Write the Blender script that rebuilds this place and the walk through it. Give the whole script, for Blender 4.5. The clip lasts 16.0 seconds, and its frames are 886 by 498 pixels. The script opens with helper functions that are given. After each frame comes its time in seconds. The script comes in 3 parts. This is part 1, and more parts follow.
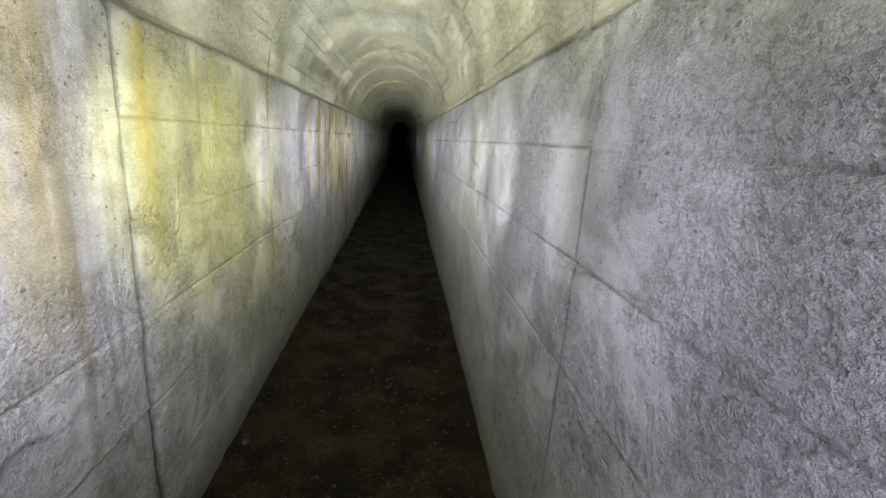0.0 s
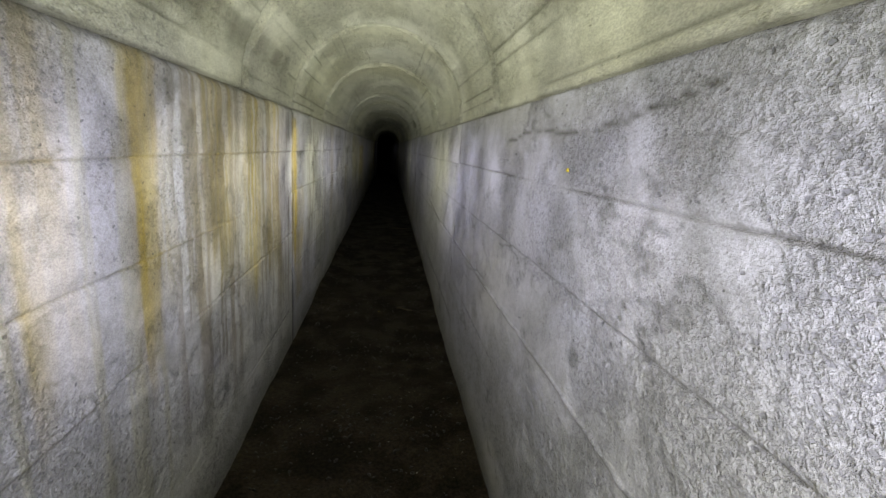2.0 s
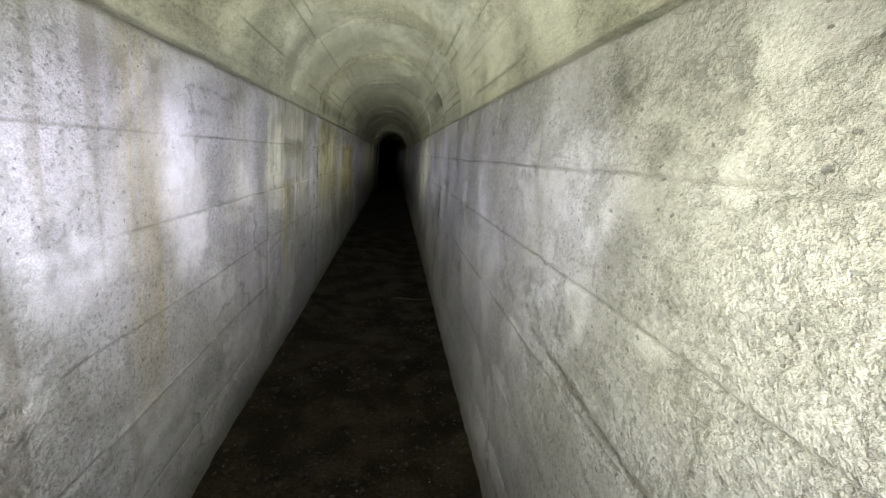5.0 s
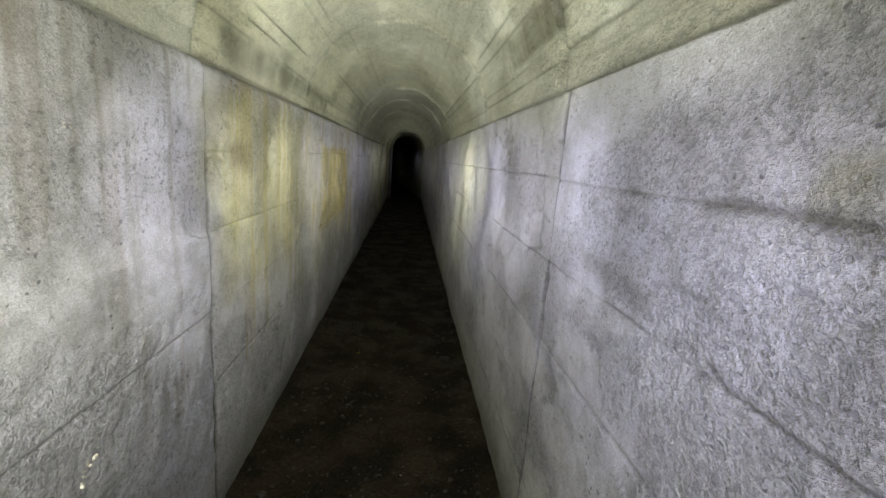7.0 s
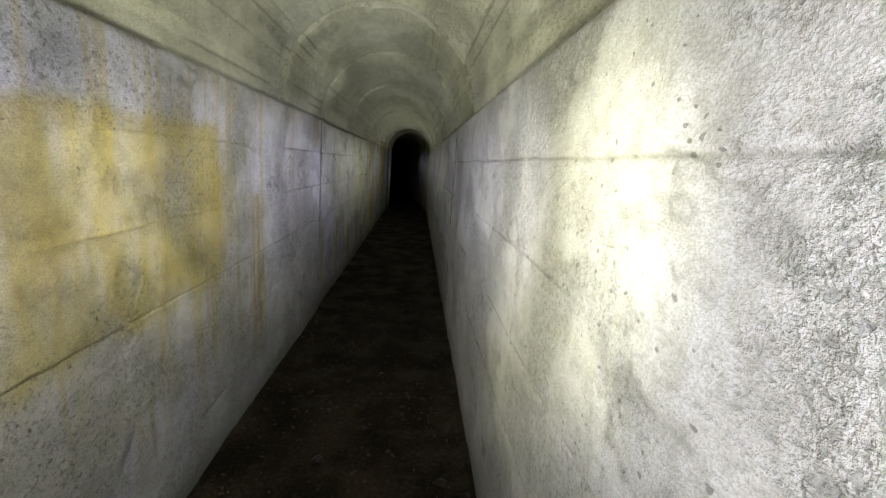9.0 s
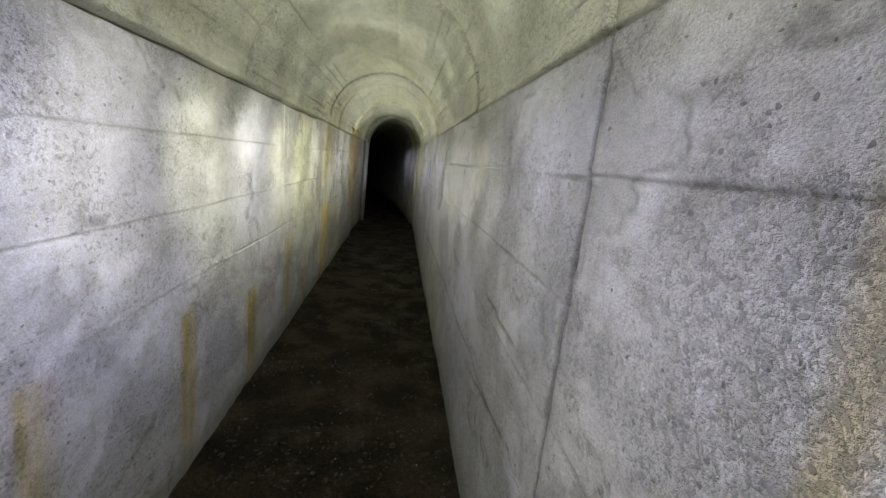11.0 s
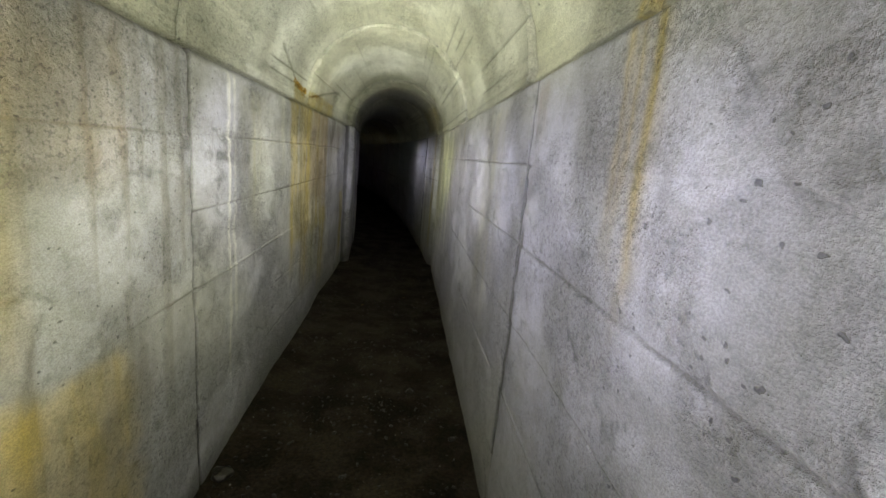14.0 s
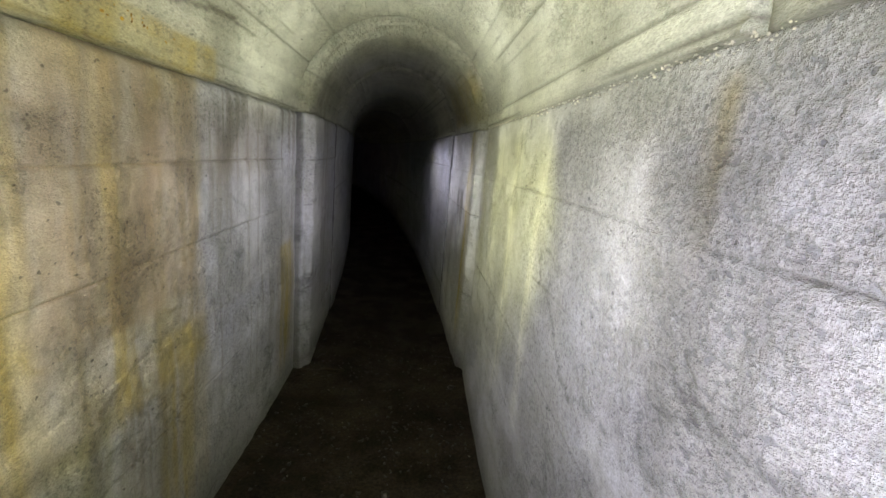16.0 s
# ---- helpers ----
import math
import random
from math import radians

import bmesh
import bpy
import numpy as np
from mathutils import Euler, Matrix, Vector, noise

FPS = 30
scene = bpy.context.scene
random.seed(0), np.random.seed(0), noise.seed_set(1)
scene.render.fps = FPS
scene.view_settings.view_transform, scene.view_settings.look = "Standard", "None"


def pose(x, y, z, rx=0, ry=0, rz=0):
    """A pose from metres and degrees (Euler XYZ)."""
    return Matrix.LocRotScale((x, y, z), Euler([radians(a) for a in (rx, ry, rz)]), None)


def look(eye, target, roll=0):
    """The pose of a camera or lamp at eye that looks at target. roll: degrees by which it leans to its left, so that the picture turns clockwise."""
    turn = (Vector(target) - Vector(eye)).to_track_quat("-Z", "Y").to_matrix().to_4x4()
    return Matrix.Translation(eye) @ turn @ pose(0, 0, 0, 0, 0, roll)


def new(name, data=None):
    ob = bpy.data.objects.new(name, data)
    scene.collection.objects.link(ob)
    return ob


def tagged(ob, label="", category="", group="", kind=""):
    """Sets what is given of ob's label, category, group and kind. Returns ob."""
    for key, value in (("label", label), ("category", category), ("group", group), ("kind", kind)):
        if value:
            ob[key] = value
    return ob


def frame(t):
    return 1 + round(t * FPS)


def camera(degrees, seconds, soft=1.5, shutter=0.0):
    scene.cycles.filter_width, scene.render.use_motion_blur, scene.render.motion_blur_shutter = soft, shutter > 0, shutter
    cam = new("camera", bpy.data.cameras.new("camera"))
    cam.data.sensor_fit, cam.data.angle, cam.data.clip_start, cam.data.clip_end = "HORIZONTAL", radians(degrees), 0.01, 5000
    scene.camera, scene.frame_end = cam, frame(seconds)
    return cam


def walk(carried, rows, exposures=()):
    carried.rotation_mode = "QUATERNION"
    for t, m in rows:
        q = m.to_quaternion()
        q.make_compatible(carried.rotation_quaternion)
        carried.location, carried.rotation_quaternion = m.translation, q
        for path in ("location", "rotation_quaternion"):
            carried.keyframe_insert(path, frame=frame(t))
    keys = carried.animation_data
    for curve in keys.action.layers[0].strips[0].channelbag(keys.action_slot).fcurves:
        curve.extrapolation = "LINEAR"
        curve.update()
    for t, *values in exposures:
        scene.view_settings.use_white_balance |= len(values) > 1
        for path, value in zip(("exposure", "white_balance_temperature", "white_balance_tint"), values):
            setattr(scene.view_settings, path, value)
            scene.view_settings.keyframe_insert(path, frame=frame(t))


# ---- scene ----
cam = camera(91.6, 16.0, soft=1.5, shutter=0.0)

PATH = [
    (0, (0.149, 0.849, 1.459), (0.354, 2.778, 0.971), 3.8),
    (0.5, (0.054, 1.504, 1.493), (0.285, 3.424, 0.986), 3.2),
    (1, (0.075, 2.186, 1.494), (0.313, 4.111, 1.007), 4.2),
    (1.5, (0.014, 2.897, 1.539), (0.273, 4.827, 1.081), 4.7),
    (2, (0.073, 3.640, 1.542), (0.344, 5.571, 1.1), 4.4),
    (2.5, (0.031, 4.368, 1.519), (0.28, 6.304, 1.085), 4.9),
    (3, (0.111, 5.047, 1.471), (0.349, 6.984, 1.031), 5.1),
    (3.5, (0.059, 5.618, 1.489), (0.298, 7.555, 1.052), 5.0),
    (4, (0.126, 6.217, 1.468), (0.365, 8.155, 1.033), 4.8),
    (4.2, (0.121, 6.507, 1.469), (0.393, 8.446, 1.058), 5.1),
    (6.3, (0.162, 9.570, 1.423), (0.358, 11.517, 1.011), 4.8),
    (6.5, (0.127, 9.843, 1.482), (0.329, 11.790, 1.071), 5.1),
    (7, (0.09, 10.530, 1.494), (0.272, 12.480, 1.09), 4.6),
    (7.5, (0.166, 11.275, 1.483), (0.348, 13.224, 1.077), 4.7),
    (8, (0.063, 12.102, 1.491), (0.242, 14.054, 1.096), 4.8),
    (8.5, (0.218, 12.727, 1.418), (0.354, 14.685, 1.034), 3.5),
    (8.7, (0.267, 13.007, 1.43), (0.399, 14.965, 1.046), 3.8),
    (10.8, (0.181, 16.268, 1.434), (0.405, 18.218, 1.048), 6.4),
    (11, (0.203, 16.554, 1.454), (0.436, 18.502, 1.068), 6.4),
    (11.5, (0.142, 17.229, 1.493), (0.365, 19.180, 1.11), 6.4),
    (12, (0.171, 17.910, 1.467), (0.407, 19.858, 1.081), 6.0),
    (12.5, (0.113, 18.598, 1.475), (0.341, 20.546, 1.087), 5.5),
    (13, (0.179, 19.267, 1.446), (0.409, 21.215, 1.055), 5.3),
    (13.5, (0.142, 20.010, 1.479), (0.353, 21.955, 1.064), 4.9),
    (14, (0.168, 20.702, 1.456), (0.368, 22.649, 1.048), 5.4),
    (14.5, (0.122, 21.418, 1.504), (0.327, 23.365, 1.092), 5.9),
    (15, (0.175, 22.117, 1.489), (0.359, 24.068, 1.088), 6.8),
    (15.5, (0.174, 22.810, 1.537), (0.341, 24.758, 1.117), 4.8),
    (16, (0.178, 23.485, 1.562), (0.316, 25.435, 1.139), 5.1),
]

# ---- light: a torch carried through an unlit gallery; fixed lamps added along the way stand for it ----
TORCH_FADE = 0.33          # stops per metre: lamps weaken and exposure rises, imitating the torch's fall-off
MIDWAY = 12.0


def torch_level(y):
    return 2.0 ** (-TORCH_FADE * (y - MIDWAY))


# fitted exposure trim, in stops, row by row
EXPOSURE_TRIM = (1.81, 1.52, 1.29, 1.01, 1.01, 1.16, 0.95, 1.08, 0.86, 0.93, 1.60, 1.67, 1.53, 1.39, 1.30, 1.17, 1.24, 2.01, 2.09, 2.05, 1.59, 1.10, 1.02, 1.18, 1.18, 1.13, 1.19, 1.07, 1.30)
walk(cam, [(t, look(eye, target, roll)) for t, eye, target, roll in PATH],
     exposures=[(row[0], TORCH_FADE * (row[1][1] - MIDWAY) - 0.8 + stops) for row, stops in zip(PATH, EXPOSURE_TRIM)])

world = bpy.data.worlds.new("world")
scene.world = world
world.use_nodes = True
# added even grey light to show the shell from outside; none reaches the closed gallery
world.node_tree.nodes["Background"].inputs[0].default_value = (0.55, 0.60, 0.66, 1)
world.node_tree.nodes["Background"].inputs[1].default_value = 0.3


COOL, WARM = (0.90, 0.88, 1.11), (0.98, 1.0, 0.30)


# an added fixed lamp in the torch's place, weaker the farther along
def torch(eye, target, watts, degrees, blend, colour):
    data = bpy.data.lights.new("torch_stand_in", "SPOT")
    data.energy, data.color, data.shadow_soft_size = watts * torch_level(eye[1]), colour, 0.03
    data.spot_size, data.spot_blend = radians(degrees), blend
    new("torch_stand_in", data).matrix_world = look(eye, target)


# fitted gains of the stand-in lamps, in stops, for either wall and the vault, each metre of the way from -1 m on
LAMP_GAIN = {
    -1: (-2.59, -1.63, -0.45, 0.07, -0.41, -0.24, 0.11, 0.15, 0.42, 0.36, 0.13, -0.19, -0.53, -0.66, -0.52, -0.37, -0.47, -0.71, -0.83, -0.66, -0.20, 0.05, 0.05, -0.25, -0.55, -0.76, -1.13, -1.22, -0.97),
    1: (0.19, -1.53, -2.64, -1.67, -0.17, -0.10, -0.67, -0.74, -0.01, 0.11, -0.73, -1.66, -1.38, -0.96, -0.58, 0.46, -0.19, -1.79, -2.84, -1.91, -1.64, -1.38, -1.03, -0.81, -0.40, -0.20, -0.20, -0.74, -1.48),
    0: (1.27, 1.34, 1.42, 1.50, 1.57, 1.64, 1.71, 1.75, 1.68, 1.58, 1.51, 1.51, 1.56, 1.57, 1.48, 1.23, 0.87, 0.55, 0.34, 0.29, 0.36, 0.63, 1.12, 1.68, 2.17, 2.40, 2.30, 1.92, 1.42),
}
# where the fixed lamps take the warm colour of the beam's middle: metres along the way, and how warm
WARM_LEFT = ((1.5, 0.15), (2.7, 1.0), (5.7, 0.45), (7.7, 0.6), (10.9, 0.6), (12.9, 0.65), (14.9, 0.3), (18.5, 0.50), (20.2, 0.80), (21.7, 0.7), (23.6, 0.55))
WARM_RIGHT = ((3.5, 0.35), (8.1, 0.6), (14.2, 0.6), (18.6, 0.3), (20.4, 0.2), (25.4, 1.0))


def lamp_gain(side, y):
    return 2.0 ** float(np.interp(y, np.arange(-1, 28), LAMP_GAIN[side]))


def beam_colour(spots, y, least):
    k = min(1.0, least + sum(warm * math.exp(-((y - at) / 0.65) ** 2) for at, warm in spots))
    return tuple(c * (1 - k) + w * k for c, w in zip(COOL, WARM))


# stand-in lamps along the way: across to either wall and up to the vault, always from behind and a little ahead
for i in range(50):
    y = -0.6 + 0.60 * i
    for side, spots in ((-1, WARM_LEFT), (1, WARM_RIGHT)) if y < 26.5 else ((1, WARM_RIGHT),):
        # past the portal, stronger added lamps keep the far right wall visible
        torch((0.02 * side, y - 0.70, 1.52), (0.58 * side, y + 0.02, 1.30), (36.0 if y < 26.5 else 90.0) * lamp_gain(side, y), 68, 1.0, beam_colour(spots, y, 0.0))
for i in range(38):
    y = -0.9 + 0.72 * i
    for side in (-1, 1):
        torch((-0.10 * side, y - 0.45, 1.50), (0.40 * side, y + 0.08, 2.25), 8.5 * lamp_gain(0, y), 90, 1.0, (0.95, 0.97, 0.80))


# ---- materials ----
def nodes_of(name):
    m = bpy.data.materials.new(name)
    m.use_nodes = True
    nt = m.node_tree
    return m, nt, nt.nodes["Principled BSDF"]


def node(nt, kind, **values):
    n = nt.nodes.new(kind)
    for key, value in values.items():
        n.inputs[key].default_value = value
    return n


def mixed(nt, mode, fac, a, b):
    n = nt.nodes.new("ShaderNodeMix")
    n.data_type, n.blend_type = "RGBA", mode
    for socket, value in ((n.inputs[0], fac), (n.inputs[6], a), (n.inputs[7], b)):
        if isinstance(value, bpy.types.NodeSocket):
            nt.links.new(value, socket)
        else:
            socket.default_value = value if isinstance(value, (int, float)) else (*value, 1)
    return n.outputs[2]


def ramp(nt, source, lo, hi, a=0.0, b=1.0):
    n = nt.nodes.new("ShaderNodeMapRange")
    n.interpolation_type = "SMOOTHSTEP"
    nt.links.new(source, n.inputs[0])
    for i, value in enumerate((lo, hi, a, b)):
        n.inputs[i + 1].default_value = value
    return n.outputs[0]


def node_noise_colour(nt, place):
    n = node(nt, "ShaderNodeTexNoise", Scale=55.0, Detail=2, Roughness=0.5)
    nt.links.new(place, n.inputs["Vector"])
    return n.outputs["Color"]


def concrete_material(name, speck=1.0, along=1.0):
    """Old cast concrete. The stain layer on the mesh gives its colour; grain, pits and sandy wear come from noise in metres."""
    m, nt, bsdf = nodes_of(name)
    layer = nt.nodes.new("ShaderNodeAttribute")
    layer.attribute_name = "stain"
    place = nt.nodes.new("ShaderNodeTexCoord").outputs["Object"]
    stretch = nt.nodes.new("ShaderNodeMapping")
    stretch.inputs["Scale"].default_value = (1, along, 1)
    nt.links.new(place, stretch.inputs[0])

    def noise_of(scale, detail, rough):
        n = node(nt, "ShaderNodeTexNoise", Scale=scale, Detail=detail, Roughness=rough)
        nt.links.new(stretch.outputs[0], n.inputs["Vector"])
        return n.outputs["Fac"]

    mottle, blot, pits, rough, fine = noise_of(2.2, 6, 0.62), noise_of(14, 9, 0.78), noise_of(75, 4, 0.65), noise_of(48, 5, 0.68), noise_of(230, 3, 0.7)
    where = ramp(nt, noise_of(2.3, 8, 0.70), 0.42, 0.56)
    colour = mixed(nt, "MULTIPLY", 1.0, layer.outputs["Color"], mixed(nt, "MIX", ramp(nt, mottle, 0.35, 0.65), (0.92, 0.92, 0.91), (1.06, 1.06, 1.08)))
    colour = mixed(nt, "MULTIPLY", 1.0, colour, mixed(nt, "MIX", ramp(nt, blot, 0.34, 0.60), (0.74, 0.74, 0.73), (1.10, 1.10, 1.11)))
    dark = nt.nodes.new("ShaderNodeMath")
    dark.operation = "MULTIPLY"
    nt.links.new(ramp(nt, pits, 0.47, 0.40), dark.inputs[0])
    nt.links.new(where, dark.inputs[1])
    colour = mixed(nt, "MULTIPLY", dark.outputs[0], colour, (0.62 * speck, 0.62 * speck, 0.63 * speck))
    colour = mixed(nt, "MULTIPLY", 1.0, colour, mixed(nt, "MIX", ramp(nt, fine, 0.35, 0.65), (0.80, 0.80, 0.80), (1.15, 1.15, 1.15)))
    # bugholes left by air against the boards: few, of uneven size
    warp = mixed(nt, "ADD", 0.02, stretch.outputs[0], node_noise_colour(nt, stretch.outputs[0]))
    cells = node(nt, "ShaderNodeTexVoronoi", Scale=44.0)
    nt.links.new(warp, cells.inputs["Vector"])
    apart = nt.nodes.new("ShaderNodeSeparateColor")
    nt.links.new(cells.outputs["Color"], apart.inputs[0])
    size = ramp(nt, apart.outputs[0], 0.70, 1.0, 0.0, 0.22)
    gap = nt.nodes.new("ShaderNodeMath")
    gap.operation = "SUBTRACT"
    nt.links.new(size, gap.inputs[0])
    nt.links.new(cells.outputs["Distance"], gap.inputs[1])
    holes = ramp(nt, gap.outputs[0], 0.0, 0.06)
    colour = mixed(nt, "MULTIPLY", holes, colour, (0.44, 0.44, 0.45))
    nt.links.new(colour, bsdf.inputs["Base Color"])
    nt.links.new(ramp(nt, blot, 0.3, 0.7, 0.36, 0.66), bsdf.inputs["Roughness"])
    bsdf.inputs["Specular IOR Level"].default_value = 0.5
    # rough, dusty cement: it sends light back towards the torch
    bsdf.inputs["Diffuse Roughness"].default_value = 0.15
    # yellow sheen imitates the torch's warm beam on walls seen at a slant
    bsdf.inputs["Sheen Weight"].default_value = 0.12
    bsdf.inputs["Sheen Roughness"].default_value = 0.45
    bsdf.inputs["Sheen Tint"].default_value = (1.0, 0.96, 0.40, 1)
    height = mixed(nt, "MIX", 0.10, mixed(nt, "MIX", ramp(nt, where, 0.0, 1.0, 0.22, 1.0), (0.5, 0.5, 0.5), rough), fine)
    height = mixed(nt, "MIX", holes, height, (0.36, 0.36, 0.36))
    height = mixed(nt, "MIX", ramp(nt, dark.outputs[0], 0.0, 1.0, 0.0, 0.7), height, (0.30, 0.30, 0.30))
    bump = node(nt, "ShaderNodeBump", Strength=1.0, Distance=0.042)
    nt.links.new(height, bump.inputs["Height"])
    nt.links.new(bump.outputs[0], bsdf.inputs["Normal"])
    return m


def mud_material():
    m, nt, bsdf = nodes_of("wet_mud")
    place = nt.nodes.new("ShaderNodeTexCoord").outputs["Object"]
    big = node(nt, "ShaderNodeTexNoise", Scale=3.5, Detail=5, Roughness=0.6)
    small = node(nt, "ShaderNodeTexNoise", Scale=55, Detail=4, Roughness=0.7)
    for n in (big, small):
        nt.links.new(place, n.inputs["Vector"])
    colour = mixed(nt, "MIX", ramp(nt, big.outputs[0], 0.35, 0.65), (0.018, 0.0145, 0.009), (0.040, 0.031, 0.018))
    colour = mixed(nt, "MULTIPLY", 1.0, colour, mixed(nt, "MIX", ramp(nt, small.outputs[0], 0.35, 0.68), (0.5, 0.5, 0.5), (1.5, 1.5, 1.5)))
    nt.links.new(colour, bsdf.inputs["Base Color"])
    nt.links.new(ramp(nt, big.outputs[0], 0.4, 0.6, 0.85, 0.55), bsdf.inputs["Roughness"])
    bsdf.inputs["Specular IOR Level"].default_value = 0.14
    bump = node(nt, "ShaderNodeBump", Strength=0.9, Distance=0.01)
    nt.links.new(small.outputs[0], bump.inputs["Height"])
    nt.links.new(bump.outputs[0], bsdf.inputs["Normal"])
    return m


def plain_material(name, low, high, rough, scale=40.0, bump_depth=0.004):
    """One substance with grain between two tones."""
    m, nt, bsdf = nodes_of(name)
    place = nt.nodes.new("ShaderNodeTexCoord").outputs["Object"]
    n = node(nt, "ShaderNodeTexNoise", Scale=scale, Detail=4, Roughness=0.65)
    nt.links.new(place, n.inputs["Vector"])
    who = nt.nodes.new("ShaderNodeNewGeometry").outputs["Random Per Island"]
    colour = mixed(nt, "MIX", ramp(nt, n.outputs[0], 0.3, 0.7), low, high)
    colour = mixed(nt, "MULTIPLY", 1.0, colour, mixed(nt, "MIX", who, (0.55, 0.55, 0.55), (1.3, 1.3, 1.3)))
    nt.links.new(colour, bsdf.inputs["Base Color"])
    bsdf.inputs["Roughness"].default_value = rough
    bump = node(nt, "ShaderNodeBump", Strength=0.7, Distance=bump_depth)
    nt.links.new(n.outputs[0], bump.inputs["Height"])
    nt.links.new(bump.outputs[0], bsdf.inputs["Normal"])
    return m


CONCRETE = concrete_material("cast_concrete", 1.0, 0.8)
VAULT = concrete_material("vault_concrete", 1.1, 0.45)
MUD = mud_material()
STONE = plain_material("wet_stone", (0.007, 0.006, 0.0045), (0.035, 0.029, 0.021), 0.3)
PALE = plain_material("pale_chips", (0.22, 0.20, 0.15), (0.55, 0.52, 0.42), 0.35)
CRUST = plain_material("rust_crust", (0.15, 0.08, 0.012), (0.42, 0.26, 0.03), 0.75, 60, 0.006)
SINTER = plain_material("lime_sinter", (0.45, 0.43, 0.36), (0.75, 0.72, 0.62), 0.45, 60, 0.004)
WOOD = plain_material("weathered_wood", (0.10, 0.08, 0.05), (0.22, 0.18, 0.12), 0.7, 30, 0.003)
LITTER = plain_material("yellow_litter", (0.30, 0.20, 0.01), (0.50, 0.38, 0.03), 0.5)
YELLOW = plain_material("yellow_plastic", (0.55, 0.45, 0.02), (0.72, 0.60, 0.05), 0.4, 90, 0.001)

# ---- noise on arrays ----
LATTICE = np.random.RandomState(7).rand(256, 256)


def value_noise(u, v):
    iu, iv = np.floor(u).astype(int), np.floor(v).astype(int)
    fu, fv = u - iu, v - iv
    fu, fv = fu * fu * (3 - 2 * fu), fv * fv * (3 - 2 * fv)
    a, b = iu & 255, iv & 255
    c, d = (iu + 1) & 255, (iv + 1) & 255
    return ((LATTICE[a, b] * (1 - fu) + LATTICE[c, b] * fu) * (1 - fv) + (LATTICE[a, d] * (1 - fu) + LATTICE[c, d] * fu) * fv) * 2 - 1


def fbm(u, v, octaves=4, seed=0.0):
    total, gain = 0.0, 0.5
    for o in range(octaves):
        total = total + gain * value_noise(u * 2 ** o + 17.3 * o + seed, v * 2 ** o + 9.1 * o + seed * 1.7)
        gain *= 0.5
    return total


def smooth(x, lo, hi):
    k = np.clip((x - lo) / (hi - lo), 0, 1)
    return k * k * (3 - 2 * k)


# ---- plan of the gallery: straight, then a slow bend to the left ----
HALF, SPRING, PORTAL, KINK, RADIUS, END = 0.60, 1.75, 26.35, 0.058, 60.0, 46.0
LEFT_JOINTS = (-4.0, 2.12, 6.89, 12.10, 17.45, 22.36, 26.35, 27.55, 32.0, 37.0, 42.0, END)
RIGHT_JOINTS = (-4.0, 1.88, 6.89, 11.98, 17.45, 22.23, 26.35, 27.55, 32.0, 37.0, 42.0, END)
RINGS = (-1.6, 0.8, 3.47, 5.82, 8.31, 10.95, 13.55, 16.28, 18.96, 21.52, 24.07, 29.8, 34.5, 39.5, 44.0)
COURSES = (0.30, 0.59, 0.88, 1.175, 1.46)


def along(s, across):
    """World x, y of points s along the middle line and across to its right."""
    d = np.maximum(s - PORTAL, 0)
    a = np.where(d > 0, KINK + d / RADIUS, 0.0)
    x = np.where(d > 0, -RADIUS * (math.cos(KINK) - np.cos(a)) + 0.03, 0.0)
    y = np.minimum(s, PORTAL) + np.where(d > 0, RADIUS * (np.sin(a) - math.sin(KINK)), 0.0)
    return x + across * np.cos(a), y + across * np.sin(a)


def half_width(s):
    """Behind the portal ring the gallery is cast narrower."""
    return HALF - 0.025 * smooth(s, PORTAL, PORTAL + 0.02) - 0.040 * smooth(s, PORTAL + 0.03, PORTAL + 0.11) - np.where(s > 27.55, 0.012, 0.0)


# ---- stains ----
OCHRE, ORANGE, RUST = (0.40, 0.30, 0.048), (0.58, 0.42, 0.03), (0.27, 0.19, 0.11)
# the last colour serves yellowish streaks and painted pools of torchlight
BROWN, LIME, DAMP, BEAM_AND_STAIN = (0.17, 0.135, 0.10), (0.80, 0.79, 0.73), (0.115, 0.11, 0.10), (0.36, 0.34, 0.13)


